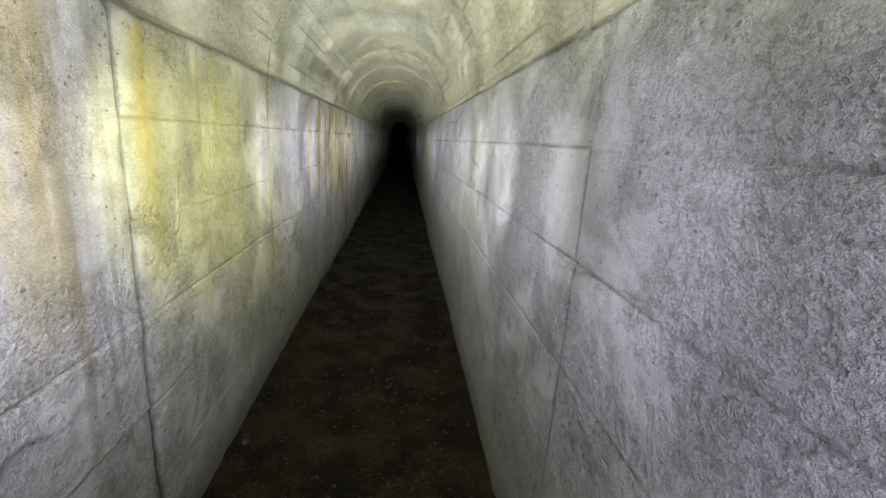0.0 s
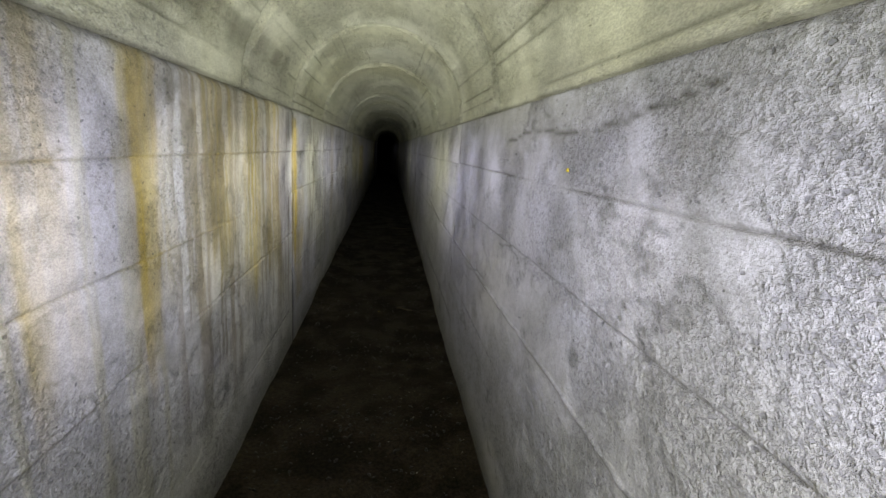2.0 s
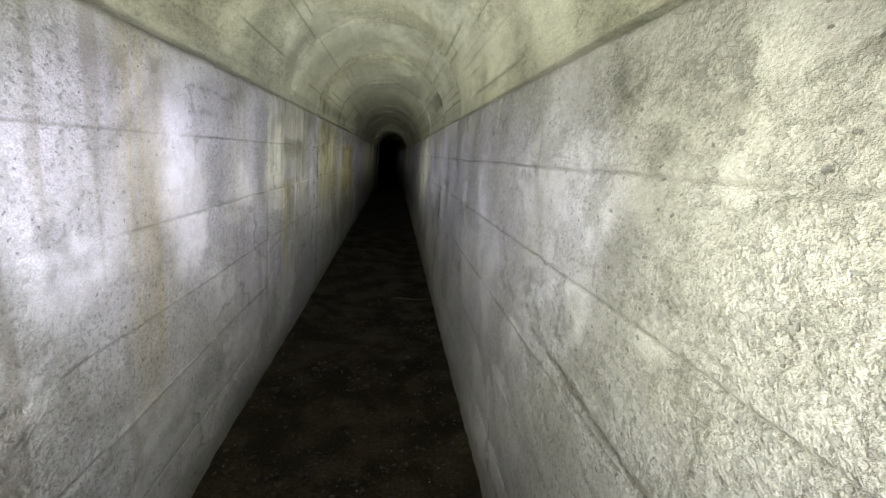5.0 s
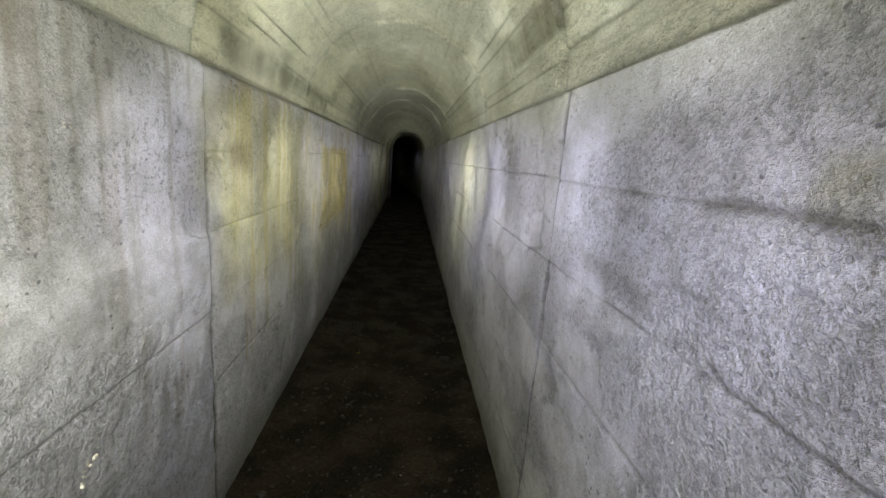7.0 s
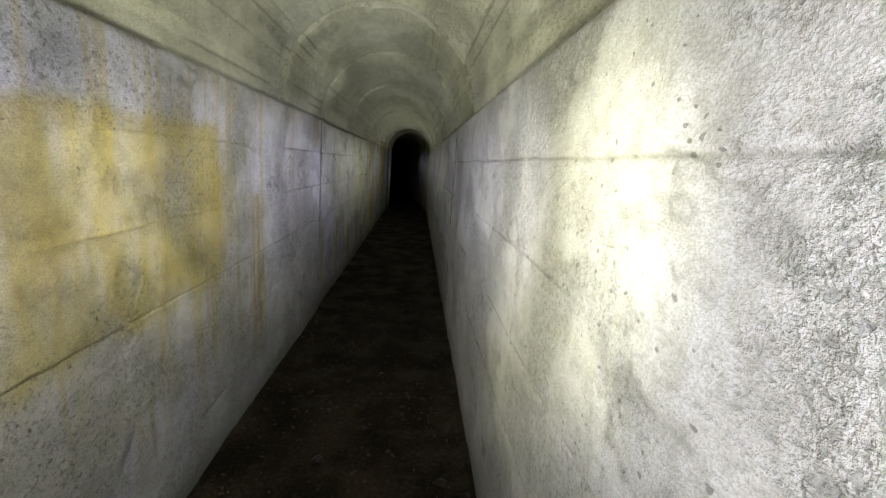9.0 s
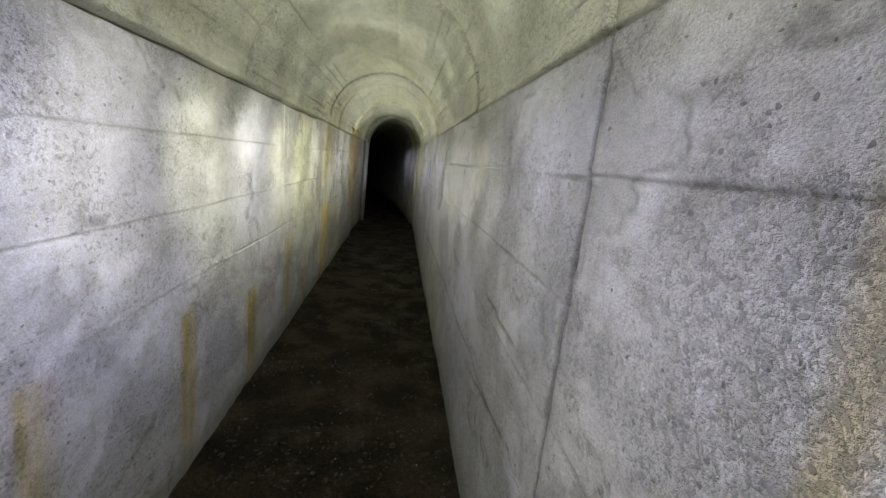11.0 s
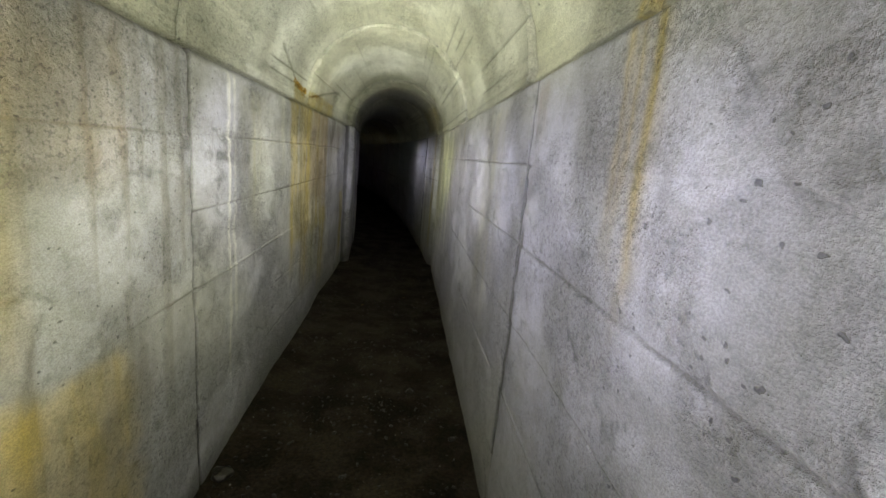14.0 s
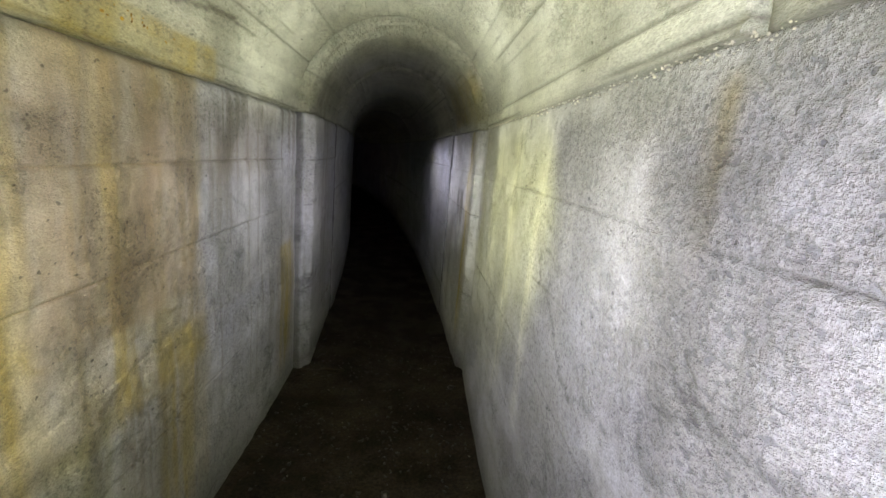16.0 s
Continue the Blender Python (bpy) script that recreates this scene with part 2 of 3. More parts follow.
class Skin:
    """The colour and relief of one stretch of a wall or vault: s along, z up (or the arc's length)."""

    def __init__(self, s, z, base, seed):
        self.s, self.z, self.seed = s, z, seed
        tone = 1 + 0.13 * fbm(s * 1.3, z * 1.6, 4, seed) + 0.08 * fbm(s * 9, z * 3.5, 4, seed + 5)
        warm = fbm(s * 0.8, z * 1.1, 3, seed + 11)
        self.rgb = np.stack([base[0] * tone * (1 + 0.05 * warm), base[1] * tone * (1 + 0.04 * warm), base[2] * tone * (1 - 0.12 * warm)], -1)
        self.relief = 0.006 * fbm(s * 1.1, z * 1.3, 3, seed + 2) + (0.0015 + 0.006 * smooth(fbm(s * 1.5, z * 1.8, 3, seed + 14), -0.05, 0.25)) * fbm(s * 17, z * 17, 2, seed + 3)

    def tint(self, mask, colour):
        mask = np.clip(mask, 0, 1)[..., None]
        self.rgb = self.rgb * (1 - mask) + np.array(colour) * mask

    def streak(self, s, top, foot, width, colour, strength=0.8, raised=0.0):
        """A run of stain down the wall, frayed into threads."""
        if s < self.s.min() - 1 or s > self.s.max() + 1:
            return
        wander = s + 0.015 * fbm(self.z * 3, self.z * 0 + s, 3, 3) + 0.25 * width * fbm(self.z * 9, self.s * 3, 2, s)
        mask = np.exp(-np.abs((self.s - wander) / width) ** 2.6)
        threads = 0.70 + 1.0 * fbm(self.s * 36, self.z * 1.4, 3, s)
        reach = smooth(self.z + 0.10 * fbm(self.s * 25, self.z * 2, 2, s + 1), foot - 0.12, foot + 0.22) * (1 - smooth(self.z, top - 0.02, top + 0.03))
        mask = mask * threads * reach * strength
        self.tint(mask, colour)
        self.relief = self.relief + raised * mask

    def drips(self, s0, s1, colour, strength=0.5, share=0.05):
        """Many thin runs of grime side by side."""
        if s1 < self.s.min() - 1 or s0 > self.s.max() + 1:
            return
        runs = smooth(fbm(self.s * 24, self.z * 0.9, 3, s0) + 0.35 * fbm(self.s * 5, self.z * 3, 3, s0 + 2), share, share + 0.22)
        inside = smooth(self.s, s0 - 0.1, s0 + 0.1) * (1 - smooth(self.s, s1 - 0.02, s1 + 0.02))
        mask = runs * inside * smooth(self.z + 0.3 * fbm(self.s * 9, self.s * 0, 2, s0), 0.1, 0.7)
        self.tint(mask * strength, colour)
        self.relief = self.relief + 0.0025 * mask

    def patch(self, s0, s1, z0, z1, colour, strength=0.7, soft=0.06):
        """A blotch with a ragged border."""
        if s1 < self.s.min() - 1 or s0 > self.s.max() + 1:
            return
        rag = soft * 1.4 * fbm(self.s * 7, self.z * 7, 4, s0)
        mask = smooth(self.s + rag, s0 - soft, s0 + soft) * (1 - smooth(self.s + rag, s1 - soft, s1 + soft))
        mask = mask * smooth(self.z + rag, z0 - soft, z0 + soft) * (1 - smooth(self.z + rag * 0.4, z1 - soft * 0.5, z1 + soft * 0.5))
        self.tint(mask * strength * (0.75 + 0.6 * fbm(self.s * 16, self.z * 5, 3, s0 + 4)), colour)

    def line(self, z, depth, width, seed, always=0.0):
        """A board joint: a broken groove, here and there a fin, with dirt in it."""
        run = smooth(fbm(self.s * 0.9, self.s * 0 + z * 3, 3, seed) + always, -0.12, 0.10)
        at = z + 0.006 * fbm(self.s * 2.2, self.s * 0 + z, 3, seed + 1)
        mask = np.exp(-((self.z - at) / width) ** 2) * run
        sign = np.where(fbm(self.s * 0.6, self.s * 0 + z * 5, 2, seed + 2) > 0.22, -0.7, 1.0)
        self.relief = self.relief - depth * mask * sign
        self.tint(0.75 * np.exp(-((self.z - at) / (width * 0.8)) ** 2) * run * (0.7 + 0.6 * fbm(self.s * 8, self.z * 0, 3, seed)), (0.08, 0.075, 0.065))

    def crack(self, s0, z0, s1, z1, depth=0.006, width=0.006):
        ds, dz = s1 - s0, z1 - z0
        long = math.hypot(ds, dz)
        k = ((self.s - s0) * ds + (self.z - z0) * dz) / long
        off = ((self.s - s0) * dz - (self.z - z0) * ds) / long + 0.012 * fbm(self.s * 12, self.z * 12, 3, s0)
        mask = np.exp(-(off / width) ** 2) * smooth(k, -0.02, 0.03) * (1 - smooth(k, long - 0.03, long + 0.02))
        self.relief = self.relief - depth * mask
        self.tint(0.8 * mask, (0.06, 0.055, 0.05))

    def peel(self, amount):
        """Thin cement skin that has come off in islands, mostly under the board joints."""
        n = fbm(self.s * 1.7, self.z * 3.2, 5, self.seed + 21)
        gone = smooth(n, amount, amount + 0.025)
        rim = np.exp(-((n - amount) / 0.018) ** 2)
        self.relief = self.relief - 0.0035 * gone + 0.0022 * gone * fbm(self.s * 60, self.z * 60, 2, 9)
        self.rgb = self.rgb * (1 - 0.08 * gone[..., None]) * (1 - 0.50 * (rim * smooth(fbm(self.s * 5, self.z * 5, 2, 31), -0.1, 0.2))[..., None])


def left_stains(k):
    k.drips(-1.0, 2.1, BROWN, 0.45)
    k.drips(2.2, 5.0, BEAM_AND_STAIN, 0.35, 0.12)
    k.drips(5.1, 6.88, BROWN, 0.65, 0.0)
    k.drips(7.3, 9.0, BROWN, 0.4, 0.1)
    k.drips(10.2, 12.0, BROWN, 0.4, 0.08)
    k.drips(12.3, 16.0, OCHRE, 0.45, 0.08)
    k.drips(21.0, 22.3, BROWN, 0.4, 0.08)
    k.drips(23.9, 26.3, BROWN, 0.5, 0.04)
    k.streak(1.80, 1.7, 0.9, 0.10, OCHRE, 0.55)
    # yellow torchlight beyond the joint, painted into the wall colour
    k.patch(2.14, 2.95, 0.85, 1.72, BEAM_AND_STAIN, 0.55, 0.12)
    k.streak(2.25, 1.72, 0.9, 0.06, OCHRE, 0.7)
    k.streak(3.42, 1.75, 1.45, 0.025, ORANGE, 0.9, 0.004)
    k.streak(3.44, 1.75, 0.45, 0.022, OCHRE, 0.9, 0.003)
    k.streak(3.52, 1.75, 0.7, 0.020, OCHRE, 0.7, 0.002)
    k.streak(3.25, 1.72, 0.45, 0.04, LIME, 0.5)
    k.streak(4.12, 1.72, 1.1, 0.035, LIME, 0.5)
    k.streak(4.55, 1.75, 0.9, 0.10, OCHRE, 0.6)
    k.streak(4.95, 1.75, 1.45, 0.03, BROWN, 0.85)
    k.streak(4.93, 1.75, 0.8, 0.06, OCHRE, 0.8)
    k.streak(5.03, 1.75, 1.0, 0.06, OCHRE, 0.7)
    k.streak(5.50, 1.75, 0.9, 0.20, OCHRE, 0.6)
    k.streak(5.72, 1.75, 0.3, 0.03, BROWN, 0.7)
    k.streak(5.95, 1.75, 0.7, 0.16, OCHRE, 0.75)
    k.streak(6.35, 1.75, 0.7, 0.16, OCHRE, 0.65)
    k.streak(6.60, 1.7, 0.4, 0.14, BROWN, 0.45)
    k.streak(6.935, 1.68, 0.72, 0.060, ORANGE, 1.2, 0.003)
    k.patch(6.92, 7.3, 0.7, 1.2, OCHRE, 0.3)
    k.patch(7.02, 7.25, 0.3, 0.85, OCHRE, 0.5)
    k.streak(7.00, 1.62, 0.55, 0.075, ORANGE, 0.8, 0.002)
    k.patch(7.05, 7.36, 1.42, 1.46, DAMP, 0.8, 0.02)
    k.streak(7.58, 1.75, 0.6, 0.03, BROWN, 0.7)
    k.streak(7.75, 1.75, 0.7, 0.04, BROWN, 0.6)
    k.streak(8.31, 1.75, 0.6, 0.03, LIME, 0.6)
    k.crack(7.88, 1.2, 7.89, 0.4)
    k.streak(9.1, 1.75, 0.6, 0.12, OCHRE, 0.4)
    k.streak(9.9, 1.75, 0.5, 0.10, BROWN, 0.4)
    k.streak(10.4, 1.75, 0.5, 0.05, LIME, 0.5)
    k.patch(10.75, 11.35, 1.39, 1.50, DAMP, 0.75, 0.04)
    k.patch(10.6, 11.3, 1.14, 1.22, BROWN, 0.45, 0.04)
    k.streak(10.85, 1.2, 0.5, 0.06, OCHRE, 0.5)
    k.streak(11.1, 1.2, 0.8, 0.025, LIME, 0.7, 0.002)
    k.streak(11.37, 1.75, 1.2, 0.02, BROWN, 0.7)
    k.streak(11.6, 1.75, 0.9, 0.035, BROWN, 0.5)
    # painted yellow pool of the torch on the left wall
    k.patch(12.12, 13.9, 0.9, 1.70, BEAM_AND_STAIN, 0.5, 0.12)
    k.patch(12.3, 12.55, 1.40, 1.50, BROWN, 0.6, 0.04)
    k.streak(12.9, 1.72, 0.8, 0.05, BROWN, 0.45)
    k.crack(13.29, 0.88, 13.46, 1.0, -0.005, 0.012)
    k.streak(13.38, 1.0, 0.86, 0.06, LIME, 0.6)
    k.streak(13.80, 1.1, 0.82, 0.03, OCHRE, 0.8)
    k.patch(14.15, 15.43, 0.86, 1.525, OCHRE, 0.85, 0.05)
    k.patch(14.3, 15.2, 1.25, 1.36, BROWN, 0.35, 0.06)
    # the painted yellow pool goes on past the ochre block
    k.patch(13.9, 15.7, 0.5, 1.5, BEAM_AND_STAIN, 0.45, 0.15)
    k.streak(15.38, 1.53, 0.8, 0.05, OCHRE, 0.7)
    k.streak(15.85, 1.2, 0.3, 0.07, OCHRE, 0.8)
    k.streak(16.6, 1.75, 0.6, 0.1, RUST, 0.35)
    k.patch(17.15, 17.42, 1.5, 1.75, OCHRE, 0.6, 0.05)
    k.streak(17.55, 0.85, 0.1, 0.06, OCHRE, 0.8)
    k.streak(18.32, 0.75, 0.0, 0.07, OCHRE, 0.85)
    k.streak(19.12, 0.60, 0.0, 0.12, OCHRE, 0.8)
    k.streak(19.93, 0.76, 0.0, 0.09, OCHRE, 0.9)
    k.streak(20.6, 0.6, 0.0, 0.12, OCHRE, 0.5)
    k.streak(19.70, 1.72, 1.15, 0.022, LIME, 1.4, 0.003)
    k.streak(19.81, 1.72, 1.35, 0.015, LIME, 0.7, 0.002)
    k.streak(20.02, 1.75, 1.6, 0.03, RUST, 0.6)
    k.patch(21.35, 21.95, 1.30, 1.75, RUST, 0.55, 0.10)
    k.streak(21.52, 1.75, 1.0, 0.10, OCHRE, 0.6)
    k.patch(21.38, 21.95, 0.0, 0.84, ORANGE, 0.55, 0.06)
    k.streak(21.50, 0.88, 0.0, 0.10, ORANGE, 0.6)
    k.streak(22.70, 1.72, 0.35, 0.015, LIME, 1.6, 0.003)
    k.streak(22.765, 1.72, 0.55, 0.014, LIME, 1.4, 0.003)
    k.streak(23.0, 1.7, 0.9, 0.16, BEAM_AND_STAIN, 0.4)
    k.patch(23.74, 25.1, 0.75, 1.9, OCHRE, 0.55, 0.03)
    k.streak(23.82, 1.85, 0.55, 0.08, ORANGE, 0.6)
    k.streak(23.55, 1.9, 1.3, 0.05, LIME, 0.5)
    k.crack(21.52, 1.74, 21.5, 0.95, 0.004, 0.005)
    k.streak(24.20, 1.75, 0.3, 0.16, ORANGE, 0.55)
    k.streak(24.62, 1.75, 0.8, 0.06, ORANGE, 0.55)
    k.patch(24.4, 25.06, 1.02, 1.9, RUST, 0.75, 0.06)
    k.patch(25.05, 25.9, 1.39, 1.70, BROWN, 0.6, 0.06)
    k.patch(25.1, 26.3, 0.85, 1.36, (0.38, 0.38, 0.34), 0.5, 0.03)
    k.streak(24.9, 0.9, 0.1, 0.18, OCHRE, 0.7)
    k.streak(24.45, 0.8, 0.2, 0.12, BEAM_AND_STAIN, 0.7)
    k.streak(26.12, 0.95, 0.1, 0.13, OCHRE, 0.85)
    k.streak(27.0, 1.75, 0.1, 0.3, BROWN, 0.5)


def right_stains(k):
    k.crack(3.80, 1.42, 3.58, 1.34)
    k.crack(3.58, 1.34, 3.37, 1.32)
    k.streak(4.0, 1.15, 0.5, 0.07, LIME, 0.3)
    k.patch(3.46, 3.54, 1.18, 1.235, DAMP, 0.8, 0.015)
    k.patch(3.60, 3.66, 1.19, 1.24, DAMP, 0.8, 0.015)
    k.patch(4.99, 5.03, 1.18, 1.21, DAMP, 0.8, 0.012)
    k.crack(5.6, 1.60, 5.25, 1.645, 0.005, 0.007)
    k.crack(5.25, 1.645, 4.85, 1.62, 0.005, 0.007)
    k.crack(4.75, 1.62, 4.3, 1.69, 0.004, 0.006)
    k.crack(6.75, 1.40, 6.68, 1.36)
    k.crack(8.97, 0.95, 7.75, 0.86, 0.006, 0.008)
    k.patch(6.4, 6.85, 1.38, 1.60, DAMP, 0.3, 0.06)
    k.patch(7.0, 8.4, 1.0, 1.7, LIME, 0.25, 0.15)
    k.patch(10.3, 10.65, 1.10, 1.19, DAMP, 0.55, 0.04)
    k.patch(11.35, 11.68, 1.22, 1.27, DAMP, 0.6, 0.03)
    k.patch(10.95, 11.05, 1.46, 1.54, BEAM_AND_STAIN, 0.4, 0.03)
    k.patch(10.95, 11.25, 1.44, 1.47, DAMP, 0.7, 0.02)
    k.crack(11.17, 1.20, 11.10, 1.17)
    k.streak(12.82, 1.27, 1.10, 0.006, LIME, 1.0, 0.001)
    k.streak(14.2, 1.7, 0.5, 0.22, LIME, 0.35)
    k.streak(14.8, 1.7, 0.5, 0.10, LIME, 0.35)
    k.streak(16.85, 1.7, 0.6, 0.03, OCHRE, 0.5)
    k.crack(18.25, 0.95, 17.6, 0.92, 0.005)
    k.crack(18.46, 0.54, 17.67, 0.63, 0.005)
    k.patch(18.6, 20.0, 1.0, 1.7, BEAM_AND_STAIN, 0.25, 0.15)
    k.patch(19.24, 19.28, 1.40, 1.435, DAMP, 0.9, 0.012)
    k.crack(19.55, 1.60, 19.45, 1.67)
    k.streak(21.48, 1.75, 1.2, 0.03, OCHRE, 0.8)
    k.streak(20.75, 1.75, 1.45, 0.03, LIME, 0.6)
    k.streak(20.72, 1.75, 1.6, 0.06, OCHRE, 0.5)
    k.streak(21.57, 1.75, 1.3, 0.035, ORANGE, 0.7)
    k.crack(22.20, 1.25, 22.22, 0.3, 0.004, 0.02)
    k.streak(22.15, 1.72, 1.55, 0.05, RUST, 0.6)
    # torch's yellow on the right wall, put into its colour
    k.streak(22.9, 1.7, 0.7, 0.25, BEAM_AND_STAIN, 0.35)
    k.streak(24.1, 1.7, 1.45, 0.03, OCHRE, 0.5)
    k.streak(24.65, 1.72, 1.1, 0.07, LIME, 0.6)
    k.streak(24.95, 1.72, 0.6, 0.08, LIME, 0.7)
    k.streak(25.35, 1.72, 0.55, 0.09, LIME, 0.8)
    k.streak(25.75, 1.72, 0.8, 0.14, LIME, 0.6)
    # painted torch yellow again, just before the portal
    k.streak(26.15, 1.72, 0.9, 0.12, BEAM_AND_STAIN, 0.6)
    k.streak(26.6, 1.75, 0.2, 0.10, OCHRE, 0.8)
    k.streak(26.9, 1.3, 0.9, 0.14, DAMP, 0.8)
    k.streak(27.25, 1.75, 0.2, 0.12, BROWN, 0.6)


def mesh_from(name, points, faces_quads, ngons, colours, material):
    """A smooth mesh from arrays: quads as rows of four, ngons as index lists."""
    me = bpy.data.meshes.new(name)
    quads = np.asarray(faces_quads, dtype=np.int32)
    loops = [quads.ravel()] + [np.asarray(n, dtype=np.int32) for n in ngons]
    sizes = np.concatenate([np.full(len(quads), 4), [len(n) for n in ngons]]).astype(np.int32)
    flat = np.concatenate(loops)
    me.vertices.add(len(points))
    me.vertices.foreach_set("co", np.asarray(points, dtype=np.float32).ravel())
    me.loops.add(len(flat))
    me.loops.foreach_set("vertex_index", flat)
    me.polygons.add(len(sizes))
    me.polygons.foreach_set("loop_start", np.concatenate([[0], np.cumsum(sizes)[:-1]]).astype(np.int32))
    smooth_flags = np.ones(len(sizes), dtype=bool)
    smooth_flags[len(quads):] = False
    me.update(calc_edges=True)
    me.polygons.foreach_set("use_smooth", smooth_flags)
    if colours is not None:
        layer = me.attributes.new("stain", "FLOAT_COLOR", "POINT")
        rgba = np.ones((len(points), 4), dtype=np.float32)
        rgba[:, :3] = np.clip(colours, 0.01, 0.85)
        layer.data.foreach_set("color", rgba.ravel())
    me.materials.append(material)
    me.validate()
    return me


def slab_mesh(name, front, back, colours, material, flip):
    """A slab with a detailed front (an array of rows by columns of points) and a plain back, closed round the rim."""
    rows, cols = front.shape[:2]
    ids = np.arange(rows * cols).reshape(rows, cols)
    quads = np.stack([ids[:-1, :-1], ids[1:, :-1], ids[1:, 1:], ids[:-1, 1:]], -1).reshape(-1, 4)
    rim = np.concatenate([ids[0, :-1], ids[:-1, -1], ids[-1, :0:-1], ids[:0:-1, 0]])
    behind = back.reshape(-1, 3)[rim]
    extra = rows * cols + np.arange(len(rim))
    sides = np.stack([rim, np.roll(rim, -1), np.roll(extra, -1), extra], -1)
    points = np.concatenate([front.reshape(-1, 3), behind])
    quads = np.concatenate([quads, sides])
    if flip:
        quads = quads[:, ::-1]
    # rim's outer edge darkened in colour, so lit step faces stay dim
    tint = np.concatenate([colours.reshape(-1, 3), colours.reshape(-1, 3)[rim] * 0.35])
    return mesh_from(name, points, quads, [list(extra if flip else extra[::-1])] if name != "vault" else [], tint, material)


def part(name, mesh, parent, label=""):
    ob = new(name, mesh)
    ob.parent = parent
    return tagged(ob, label=label)


# ---- walls: cast in lengths, with open joints between them ----
def wall(side, joints, stains, name, label):
    root = tagged(new(name), label=label, category="wall", kind="structure")
    for i in range(len(joints) - 1):
        gap = 0.004 if side < 0 else 0.0015
        s0, s1 = joints[i] + gap, joints[i + 1] - gap
        near = -1 < s1 and s0 < 27.6
        ds = 0.0125 if near else 0.05
        dz = 0.0125 if near else 0.035
        rim = np.array([0, 0.003, 0.007])
        s = np.concatenate([s0 + rim, np.linspace(s0 + 0.012, s1 - 0.012, max(2, int((s1 - s0) / ds))), s1 - rim[::-1]])
        z = np.concatenate([np.linspace(-0.12, SPRING - 0.014, int(1.87 / dz)), SPRING - np.array([0.009, 0.006, 0.003])])
        if near:
            z = np.unique(np.round(np.concatenate([z] + [c + np.arange(-0.021, 0.022, 0.003) for c in COURSES]), 4))
        S, Z = np.meshgrid(s, z, indexing="ij")
        k = Skin(S, Z, (0.51, 0.51, 0.535), 3.0 + i * 7.7 + (50 if side > 0 else 0))
        k.peel(0.10 if side > 0 else 0.16)
        for c, height in enumerate(COURSES):
            step = 0.004 * math.sin(i * 5.1 + c * 2.7 + side)
            k.relief = k.relief + step * smooth(Z, height - 0.004, height + 0.004)
            k.line(height + 0.004 * math.sin(i * 3.3 + c), 0.006, 0.0055, i * 3.7 + c * 1.9 + side, (0.30 if side > 0 and i < 3 else 0.04) if c >= 2 else -0.08)
        stains(k)
        low = 0.5 + fbm(S * 2.0, Z * 4, 3, i + 3.0)
        k.tint(0.55 * (1 - smooth(Z, 0.02, 0.16 + 0.12 * low)), (0.09, 0.082, 0.066))
        # arrises: rounded and chipped at the joints and along the springing
        edge = np.minimum(S - s0, s1 - S)
        chip = 0.5 + fbm(S * 3, Z * 9, 4, i + 8.0)
        k.relief = k.relief - (0.010 if side < 0 else 0.006) * np.exp(-edge / (0.003 + 0.008 * chip ** 2))
        k.relief = k.relief - 0.003 * np.exp(-(SPRING - Z) / (0.003 + 0.005 * chip))
        k.tint(0.7 * np.exp(-(edge / (0.004 + 0.006 * chip)) ** 2), (0.07, 0.065, 0.055))
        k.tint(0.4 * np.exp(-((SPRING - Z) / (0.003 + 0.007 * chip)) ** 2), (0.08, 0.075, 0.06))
        if side < 0:
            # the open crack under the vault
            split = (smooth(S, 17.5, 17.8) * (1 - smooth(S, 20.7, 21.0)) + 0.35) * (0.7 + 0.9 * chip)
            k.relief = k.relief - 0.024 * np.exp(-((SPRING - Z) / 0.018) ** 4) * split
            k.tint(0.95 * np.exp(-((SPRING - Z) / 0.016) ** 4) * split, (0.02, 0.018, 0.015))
        across = side * (half_width(S) - k.relief)
        x, y = along(S, across)
        bx, by = along(joints[i] + (S - s0) / (s1 - s0) * (joints[i + 1] - joints[i]), side * (HALF + 0.28) + 0 * S)
        front, back = np.stack([x, y, Z], -1), np.stack([bx, by, Z], -1)
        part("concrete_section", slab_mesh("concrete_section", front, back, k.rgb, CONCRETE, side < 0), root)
    return root


wall(-1, LEFT_JOINTS, left_stains, "wall_left", "grey cast concrete wall streaked with ochre and rust stains")
wall(1, RIGHT_JOINTS, right_stains, "wall_right", "pale grey cast concrete wall with board joints and peeling skin")


